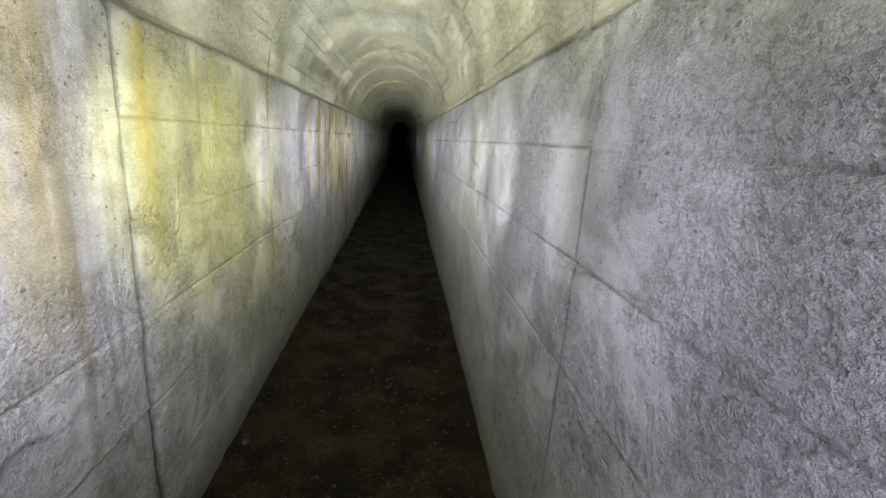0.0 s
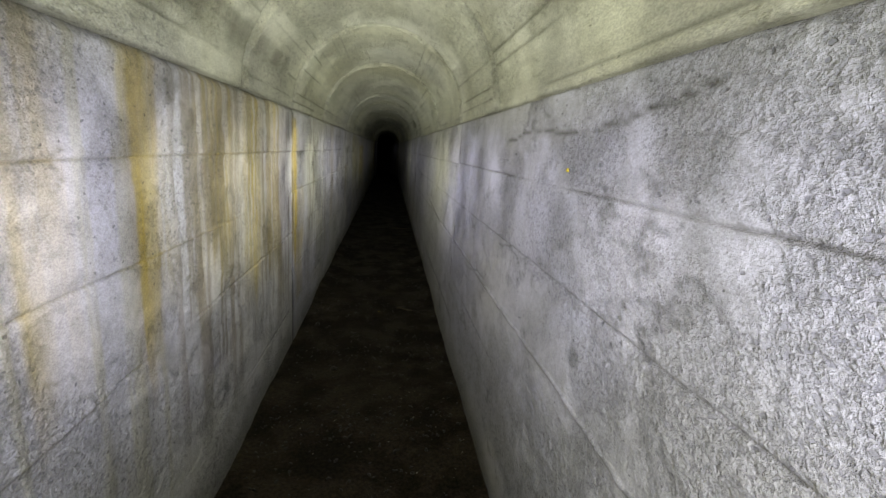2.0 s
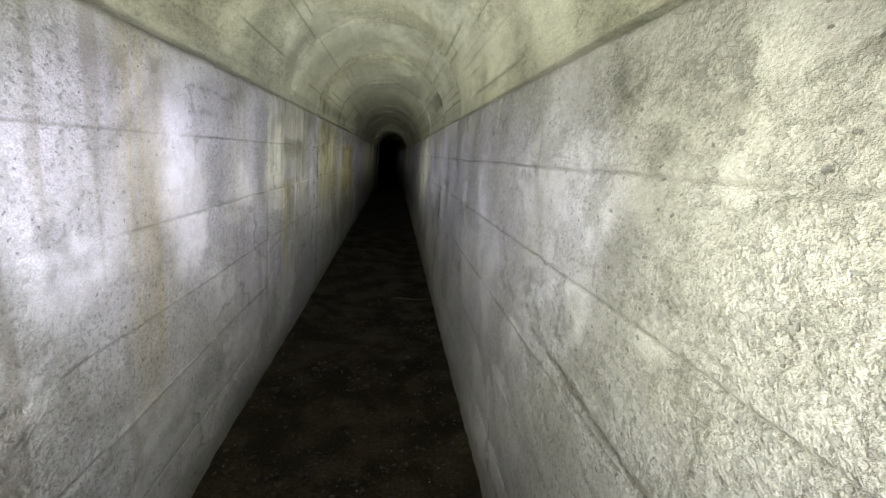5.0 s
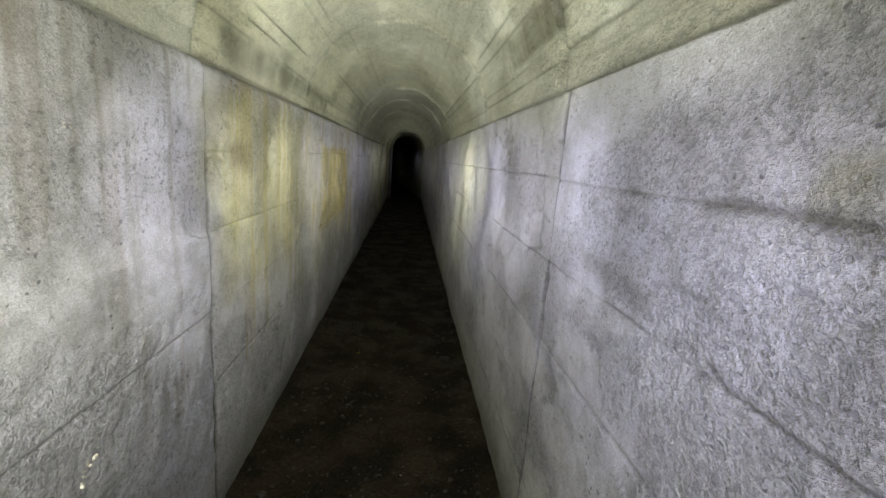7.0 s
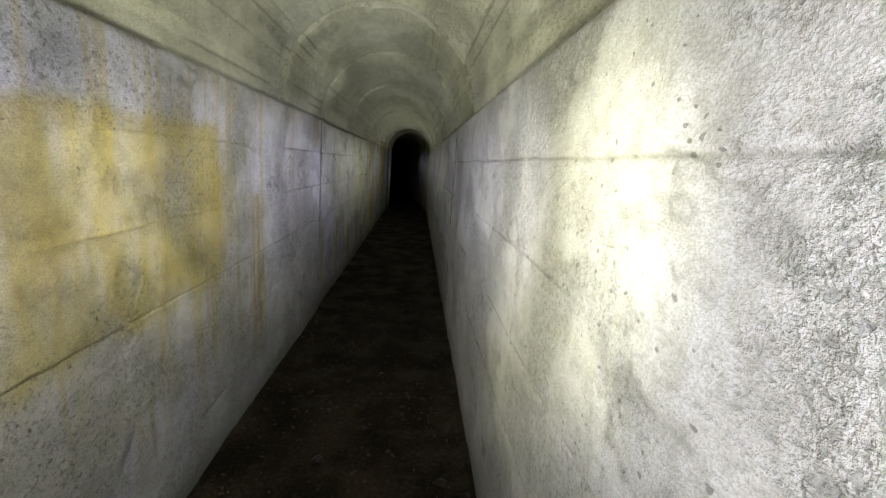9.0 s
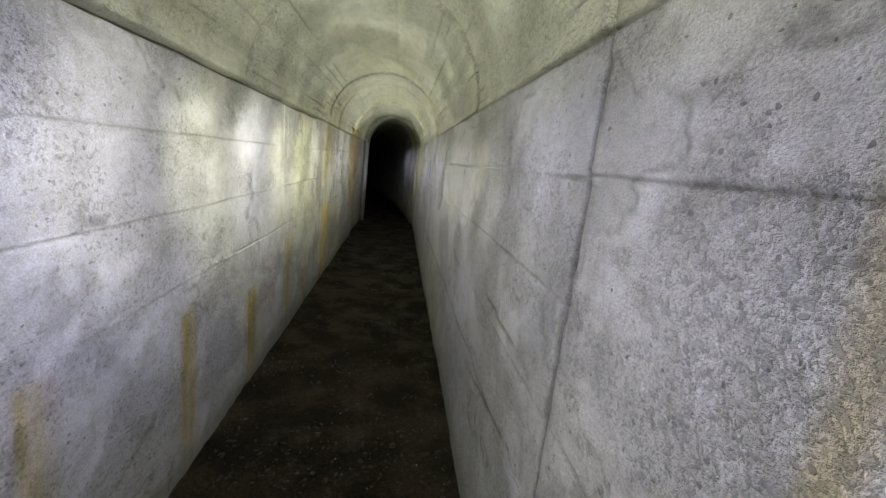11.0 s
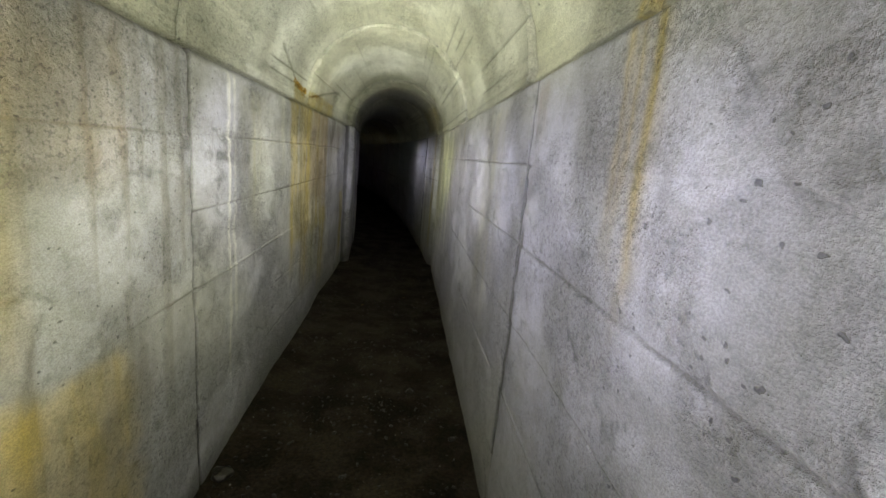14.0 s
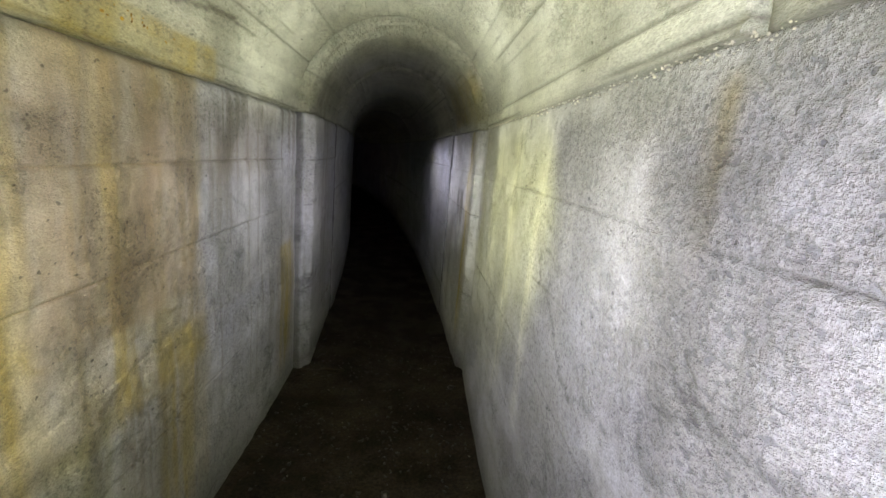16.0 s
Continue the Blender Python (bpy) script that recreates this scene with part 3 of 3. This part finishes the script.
# ---- ceiling: a half-round vault, cast on narrow boards in lengths ----
def vault_stains(k, arc):
    """k.z is the arc's length from the left springing to the right one."""
    k.patch(4.4, 6.5, 0.16, 0.27, DAMP, 0.8, 0.04)
    k.patch(12.15, 14.2, 0.06, 0.15, DAMP, 0.75, 0.05)
    k.patch(12.0, 12.7, arc - 0.31, arc - 0.19, DAMP, 0.95, 0.025)
    k.patch(15.3, 16.2, 0.20, 0.34, DAMP, 0.5, 0.07)
    k.patch(21.49, 21.57, arc - 0.5, arc + 0.2, ORANGE, 0.9, 0.012)
    k.patch(23.74, 25.2, -0.2, 0.11, OCHRE, 0.8, 0.02)
    k.patch(21.3, 22.0, 0.0, 0.34, RUST, 0.5, 0.08)
    k.patch(24.3, 25.3, 0.0, 0.30, BROWN, 0.4, 0.1)
    k.patch(26.4, 27.4, arc - 0.4, arc - 0.05, OCHRE, 0.6, 0.08)
    k.patch(26.4, 27.4, 0.0, 0.3, DAMP, 0.6, 0.08)
    k.crack(23.3, 0.26, 23.75, 0.12, 0.006, 0.008)
    k.crack(21.36, 0.30, 21.95, 0.24, 0.007, 0.009)
    k.crack(24.1, 0.05, 25.3, 0.26, 0.008, 0.010)


def vault():
    cuts = sorted(set(RINGS) | {-4.0, 2.0, 6.89, 12.04, 17.45, 22.3, 26.35, 27.55, 32.0, 37.0, 42.0, END})
    arc = math.pi * HALF
    lengths = []
    for i in range(len(cuts) - 1):
        s0, s1 = cuts[i] + 0.002, cuts[i + 1] - 0.002
        near = -1 < s1 and s0 < 27.6
        rim = np.array([0, 0.006, 0.012])
        s = np.concatenate([s0 + rim, np.linspace(s0 + 0.018, s1 - 0.018, max(2, int((s1 - s0) / (0.02 if near else 0.06)))), s1 - rim[::-1]])
        a = np.linspace(0, arc, 190 if near else 64)
        S, A = np.meshgrid(s, a, indexing="ij")
        # base yellower than the walls: the torch's warm tint is put into it
        k = Skin(S, A, (0.49, 0.49, 0.42), 90.0 + i * 5.3)
        board = np.floor(A / 0.058 + 0.25 * math.sin(i * 2.2))
        jitter = LATTICE[(board.astype(int) * 13 + i * 29) & 255, (i * 7) & 255] - 0.5
        flank = 0.35 + 0.9 * smooth(np.abs(A - arc / 2), 0.15, 0.62)
        k.relief = k.relief + 0.0045 * jitter * flank
        k.rgb = k.rgb * (1 + 0.16 * jitter * flank)[..., None]
        seam = np.abs((A / 0.058 + 0.25 * math.sin(i * 2.2)) % 1 - 0.5) * 2
        seam = smooth(seam, 0.80, 0.98) * smooth(fbm(S * 1.1, board * 3.1, 3, i), 0.02, 0.2) * flank
        k.relief = k.relief - 0.006 * seam
        k.tint(0.6 * seam, (0.10, 0.095, 0.08))
        vault_stains(k, arc)
        edge = np.minimum(S - s0, s1 - S)
        chip = 0.5 + fbm(S * 4, A * 9, 3, i + 8.0)
        # each length ends in a dark chipped arris; the next begins with a fin that stands a little proud
        k.relief = k.relief - 0.016 * np.exp(-(s1 - S) / (0.005 + 0.008 * chip ** 2)) + 0.012 * (1 - (S - s0) / (s1 - s0)) * (0.7 + 0.3 * math.sin(i * 2.9))
        k.tint(0.95 * np.exp(-((s1 - S) / (0.014 + 0.014 * chip)) ** 2), (0.05, 0.047, 0.038))
        fin = np.exp(-((S - s0) / 0.014) ** 2) * smooth(fbm(S * 0 + i * 1.7, A * 5.0, 3, i + 4.0), -0.35, 0.1) * (0.0 if s0 > 26.5 else 1.0)
        k.relief = k.relief + 0.014 * fin * (0.6 + 0.8 * chip)
        # the fin's torchlit edge is painted in as a paler colour
        k.tint(0.5 * fin, (0.66, 0.65, 0.54))
        foot = np.minimum(A, arc - A)
        k.tint(0.35 * np.exp(-(foot / (0.003 + 0.006 * chip)) ** 2), (0.08, 0.075, 0.06))
        radius = half_width(S) - k.relief - 0.002
        angle = A / HALF
        x, y = along(S, -np.cos(angle) * radius)
        bx, by = along(cuts[i] + (S - s0) / (s1 - s0) * (cuts[i + 1] - cuts[i]), -np.cos(angle) * (HALF + 0.28))
        front = np.stack([x, y, SPRING + 0.002 + np.sin(angle) * radius], -1)
        back = np.stack([bx, by, SPRING + np.sin(angle) * (HALF + 0.28)], -1)
        lengths.append((front, back, k.rgb))
    points, quads, tints, base = [], [], [], 0
    for front, back, rgb in lengths:
        rows, cols = front.shape[:2]
        ids = base + np.arange(rows * cols).reshape(rows, cols)
        outer = ids + rows * cols
        for grid, turn in ((ids, 1), (outer, -1)):
            quads.append(np.stack([grid[:-1, :-1], grid[:-1, 1:], grid[1:, 1:], grid[1:, :-1]], -1).reshape(-1, 4)[:, ::turn])
        ring = np.concatenate([ids[0, :-1], ids[:-1, -1], ids[-1, :0:-1], ids[:0:-1, 0]])
        far = ring + rows * cols
        quads.append(np.stack([ring, far, np.roll(far, -1), np.roll(ring, -1)], -1))
        points += [front.reshape(-1, 3), back.reshape(-1, 3)]
        # outer shell darkened likewise, dimming the faces between lengths by colour
        tints += [rgb.reshape(-1, 3), rgb.reshape(-1, 3) * 0.35]
        base += 2 * rows * cols
    me = mesh_from("ceiling", np.concatenate(points), np.concatenate(quads), [], np.concatenate(tints), VAULT)
    tagged(new("ceiling", me), label="round concrete vault with board marks and ring joints", category="ceiling", kind="structure")


vault()


# ---- floor: trampled wet mud ----
def floor_height(s, across):
    ruts = 0.016 * fbm(s * 1.6, across * 2.4, 4, 61) + 0.008 * fbm(s * 9, across * 9, 4, 62)
    return ruts + 0.035 * smooth(np.abs(across), 0.44, 0.62) * (0.5 + fbm(s * 1.2, across * 0, 3, 64))


def floor():
    s = np.concatenate([np.arange(-4.0, 0, 0.06), np.arange(0, 27.5, 0.02), np.arange(27.5, END + 0.01, 0.06)])
    c = np.linspace(-0.66, 0.66, 67)
    S, C = np.meshgrid(s, c, indexing="ij")
    x, y = along(S, C)
    front = np.stack([x, y, floor_height(S, C)], -1)
    back = np.stack([x, y, 0 * S - 0.3], -1)
    me = slab_mesh("floor", front, back, 0 * front + 0.03, MUD, False)
    tagged(new("floor", me), label="dark wet mud floor trampled and strewn with grit", category="floor", kind="structure")


floor()


# ---- unseen end walls, added to close the gallery ----
def end_wall(s, name):
    bm = bmesh.new()
    rim = [(-HALF - 0.3, -0.2), (HALF + 0.3, -0.2), (HALF + 0.3, SPRING)]
    rim += [((HALF + 0.3) * math.cos(a), SPRING + (HALF + 0.3) * math.sin(a)) for a in np.linspace(0.1, math.pi - 0.1, 17)] + [(-HALF - 0.3, SPRING)]
    faces = []
    for d in (0.0, 0.3):
        ring = []
        for across, z in rim:
            x, y = along(np.array(s + d), np.array(across))
            ring.append(bm.verts.new((float(x), float(y), z)))
        faces.append(ring)
    bm.faces.new(faces[0])
    bm.faces.new(faces[1][::-1])
    for i in range(len(rim)):
        j = (i + 1) % len(rim)
        bm.faces.new((faces[0][i], faces[1][i], faces[1][j], faces[0][j]))
    bmesh.ops.recalc_face_normals(bm, faces=bm.faces)
    me = bpy.data.meshes.new(name)
    bm.to_mesh(me)
    layer = me.attributes.new("stain", "FLOAT_COLOR", "POINT")
    for item in layer.data:
        item.color = (0.3, 0.29, 0.28, 1)
    me.materials.append(CONCRETE)
    tagged(new(name, me), label="plain grey concrete end wall, unseen, added to close the gallery", category="wall", kind="structure")


end_wall(-4.30, "wall_back")
end_wall(END, "wall_far")


# ---- small things ----
def pebble(bm, x, y, z, size, rnd, flat=0.6):
    made = bmesh.ops.create_icosphere(bm, subdivisions=1, radius=size)
    turn = Euler((rnd.uniform(-0.4, 0.4), rnd.uniform(-0.4, 0.4), rnd.uniform(0, 6.28))).to_matrix()
    stretch = Vector((rnd.uniform(0.7, 1.4), rnd.uniform(0.6, 1.0), rnd.uniform(0.5, 1.0) * flat))
    for v in made["verts"]:
        v.co = turn @ (Vector(v.co[i] * stretch[i] * rnd.uniform(0.8, 1.2) for i in range(3))) + Vector((x, y, z))


def scatter(name, count, smallest, largest, material, label, seed, flat=0.6, middle=False):
    """Grit and chips trodden into the mud: far too many to count."""
    rnd = random.Random(seed)
    faces, points = [], []
    bm = bmesh.new()
    pebble(bm, 0, 0, 0, 1.0, rnd, flat)
    shape = np.array([v.co[:] for v in bm.verts])
    corners = np.array([[v.index for v in f.verts] for f in bm.faces])
    bm.free()
    rs = np.random.RandomState(seed)
    for i in range(count):
        s = rnd.uniform(0.2, 27.0)
        if rs.rand() < 0.5:
            s = (math.floor(s / 0.9) + rnd.gauss(0.5, 0.16)) * 0.9
        c = rnd.gauss(0, 0.24) if middle else rnd.uniform(-0.57, 0.57)
        c = max(-0.57, min(0.57, c))
        size = smallest + (largest - smallest) * rnd.random() ** 3
        a = rnd.uniform(0, 6.28)
        p = shape * (1 + 0.25 * rs.rand(len(shape), 1)) * size * np.array([rnd.uniform(0.7, 1.5), rnd.uniform(0.6, 1.0), 1])
        p = np.stack([p[:, 0] * math.cos(a) - p[:, 1] * math.sin(a), p[:, 0] * math.sin(a) + p[:, 1] * math.cos(a), p[:, 2]], -1)
        h = float(floor_height(np.array(s), np.array(c)))
        points.append(p + np.array([c, s, h + size * 0.15]))
        faces.append(corners + i * len(shape))
    me = bpy.data.meshes.new(name)
    me.from_pydata(np.concatenate(points).tolist(), [], np.concatenate(faces).tolist())
    me.materials.append(material)
    tagged(new(name, me), label=label, category="debris", kind="stuff")


scatter("grit", 15000, 0.002, 0.013, STONE, "dark wet grit trodden into the mud", 11)
scatter("pale_chips", 1300, 0.0015, 0.0060, PALE, "pale glinting chips of concrete on the mud", 12, 0.4)


def stone(x, y, size, seed):
    rnd = random.Random(seed)
    bm = bmesh.new()
    bmesh.ops.create_icosphere(bm, subdivisions=2, radius=size)
    stretch = Vector((rnd.uniform(0.8, 1.3), rnd.uniform(0.7, 1.0), rnd.uniform(0.5, 0.7)))
    for v in bm.verts:
        v.co = Vector(v.co[i] * stretch[i] for i in range(3)) * (1 + 0.35 * noise.noise(v.co * (1.6 / size) + Vector((seed, 0, 0))))
    me = bpy.data.meshes.new("stone")
    bm.to_mesh(me)
    me.materials.append(STONE)
    h = float(floor_height(np.array(y), np.array(x)))
    ob = new("stone", me)
    ob.matrix_world = pose(x, y, h + size * 0.22, 0, 0, rnd.uniform(0, 360))
    tagged(ob, label="small rough dark stone lying in the mud", category="stone", group="stones on the floor")


rnd = random.Random(5)
for i in range(46):
    edge = rnd.random() < 0.55
    x = rnd.choice((-1, 1)) * rnd.uniform(0.44, 0.54) if edge else rnd.uniform(-0.4, 0.4)
    stone(x, 1.6 + 25.0 * (i + rnd.random()) / 46, rnd.uniform(0.012, 0.030), i)
stone(-0.54, 22.43, 0.05, 71)
stone(-0.54, 2.68, 0.04, 72)


def stick(x, y, length, heading, label):
    """A stripped stick: a tapered, slightly crooked rod."""
    bm = bmesh.new()
    rings, count = [], 9
    for i in range(count):
        k = i / (count - 1)
        r = 0.009 * (1 - 0.45 * k)
        cy, cz = 0.010 * math.sin(k * 5.0), 0.004 * math.sin(k * 8.0)
        rings.append([bm.verts.new(((k - 0.5) * length, cy + r * math.cos(a), cz + r * math.sin(a))) for a in np.linspace(0, 2 * math.pi, 9)[:-1]])
    for p, q in zip(rings, rings[1:]):
        for i in range(8):
            bm.faces.new((p[i], p[(i + 1) % 8], q[(i + 1) % 8], q[i])).smooth = True
    bm.faces.new(rings[0][::-1])
    bm.faces.new(rings[-1])
    me = bpy.data.meshes.new("stick")
    bm.to_mesh(me)
    me.materials.append(WOOD)
    ob = new("stick", me)
    ob.matrix_world = pose(x, y, float(floor_height(np.array(y), np.array(x))) + 0.012, 0, 0, heading)
    tagged(ob, label=label, category="stick")


stick(0.38, 11.93, 0.36, 3, "pale weathered stick lying across the mud floor")
stick(0.30, 7.62, 0.16, -20, "short crooked twig lying on the mud floor")


def litter(x, y, size, seed):
    """A curled yellow leaf or wrapper scrap."""
    bm = bmesh.new()
    grid = [[bm.verts.new(((i - 2) * size * 0.3 * (1 - 0.25 * abs(j - 2)), (j - 2) * size * 0.25, size * 0.12 * math.sin(i * 1.3 + seed) + 0.05 * size * abs(j - 2))) for j in range(5)] for i in range(5)]
    for i in range(4):
        for j in range(4):
            bm.faces.new((grid[i][j], grid[i + 1][j], grid[i + 1][j + 1], grid[i][j + 1])).smooth = True
    bmesh.ops.solidify(bm, geom=bm.faces[:], thickness=0.0012)
    me = bpy.data.meshes.new("leaf")
    bm.to_mesh(me)
    me.materials.append(LITTER)
    ob = new("leaf", me)
    ob.matrix_world = pose(x, y, float(floor_height(np.array(y), np.array(x))) + 0.008, 4, 5, seed * 77)
    tagged(ob, label="small curled yellow leaf on the wet mud", category="leaf", group="leaves on the floor")


for i, (x, y) in enumerate(((0.0, 3.16), (0.05, 7.55), (-0.2, 13.6), (0.1, 16.2), (0.02, 21.2), (0.25, 25.0), (-0.15, 24.7))):
    litter(x, y, 0.022, i + 1)


def marker_plate():
    """A small yellow plastic marker with clipped corners, fixed by one nail."""
    root = tagged(new("marker_plate"), label="small yellow plastic marker plate nailed to the concrete wall", category="marker")
    root.matrix_world = pose(HALF - 0.004, 4.87, 1.515)
    bm = bmesh.new()
    bmesh.ops.create_cube(bm, size=1)
    bmesh.ops.scale(bm, vec=(0.006, 0.011, 0.013), verts=bm.verts)
    bmesh.ops.bevel(bm, geom=bm.edges[:], offset=0.002, segments=2, affect="EDGES")
    me = bpy.data.meshes.new("plate")
    bm.to_mesh(me)
    me.materials.append(YELLOW)
    part("plate", me, root)
    bm = bmesh.new()
    bmesh.ops.create_cone(bm, cap_ends=True, segments=10, radius1=0.002, radius2=0.0015, depth=0.003)
    bmesh.ops.rotate(bm, cent=(0, 0, 0), matrix=Euler((0, -math.pi / 2, 0)).to_matrix(), verts=bm.verts)
    bmesh.ops.translate(bm, vec=(-0.004, 0, 0.002), verts=bm.verts)
    me = bpy.data.meshes.new("nail_head")
    bm.to_mesh(me)
    me.materials.append(STONE)
    part("nail_head", me, root, "dark steel nail head")


marker_plate()


def crust(points, size, count, material, label, seed, spread=0.03):
    """A knobbly deposit grown along a seeping crack: overlapping lumps from one point of the wall to the next."""
    rnd = random.Random(seed)
    bm = bmesh.new()
    for i in range(count):
        k = (i + rnd.random()) / count * (len(points) - 1)
        j = min(int(k), len(points) - 2)
        a, b = Vector(points[j]), Vector(points[j + 1])
        p = a.lerp(b, k - j) + Vector((0, rnd.gauss(0, spread * 0.5), rnd.gauss(0, spread * 0.5) - (rnd.random() ** 4) * spread * 2.5))
        pebble(bm, p.x, p.y, p.z, size * rnd.uniform(0.4, 1.2), rnd, 1.0)
    me = bpy.data.meshes.new("mineral_crust")
    bm.to_mesh(me)
    me.materials.append(material)
    tagged(new("mineral_crust", me), label=label, category="mineral deposit", kind="stuff")


crust([(-0.585, 23.72, 1.88), (-0.590, 23.95, 1.845), (-0.588, 24.4, 1.855), (-0.586, 24.95, 1.862)], 0.0075, 420, CRUST, "knobbly orange rust crust along a seeping crack", 3, 0.016)
crust([(-0.545, 21.36, 2.02), (-0.57, 21.6, 1.95), (-0.56, 21.95, 1.98)], 0.004, 160, CRUST, "thin orange rust crust on a vault crack", 4, 0.008)
crust([(0.599, 24.0, 1.752), (0.599, 25.2, 1.752), (0.599, 26.3, 1.752)], 0.0035, 420, SINTER, "pale lime crust along the springing of the vault", 6, 0.007)
crust([(-0.585, 3.44, 1.88), (-0.600, 3.42, 1.66), (-0.600, 3.41, 1.5)], 0.004, 120, CRUST, "yellow rust drip grown down the wall", 7, 0.008)
crust([(-0.600, 11.46, 1.51), (-0.600, 11.52, 1.50)], 0.006, 12, SINTER, "white lime knob standing out of the wall", 8, 0.008)
crust([(0.600, 2.98, 1.735), (0.600, 3.06, 1.74)], 0.004, 24, SINTER, "small white lime lump on the springing line", 9, 0.008)
crust([(-0.602, 17.56, 1.36), (-0.602, 17.60, 1.25)], 0.007, 26, SINTER, "white lime lumps broken out of the wall", 10, 0.016)
crust([(-0.602, 11.42, 0.70), (-0.602, 11.52, 0.82)], 0.006, 22, SINTER, "white lime chips standing out of the wall", 12, 0.012)
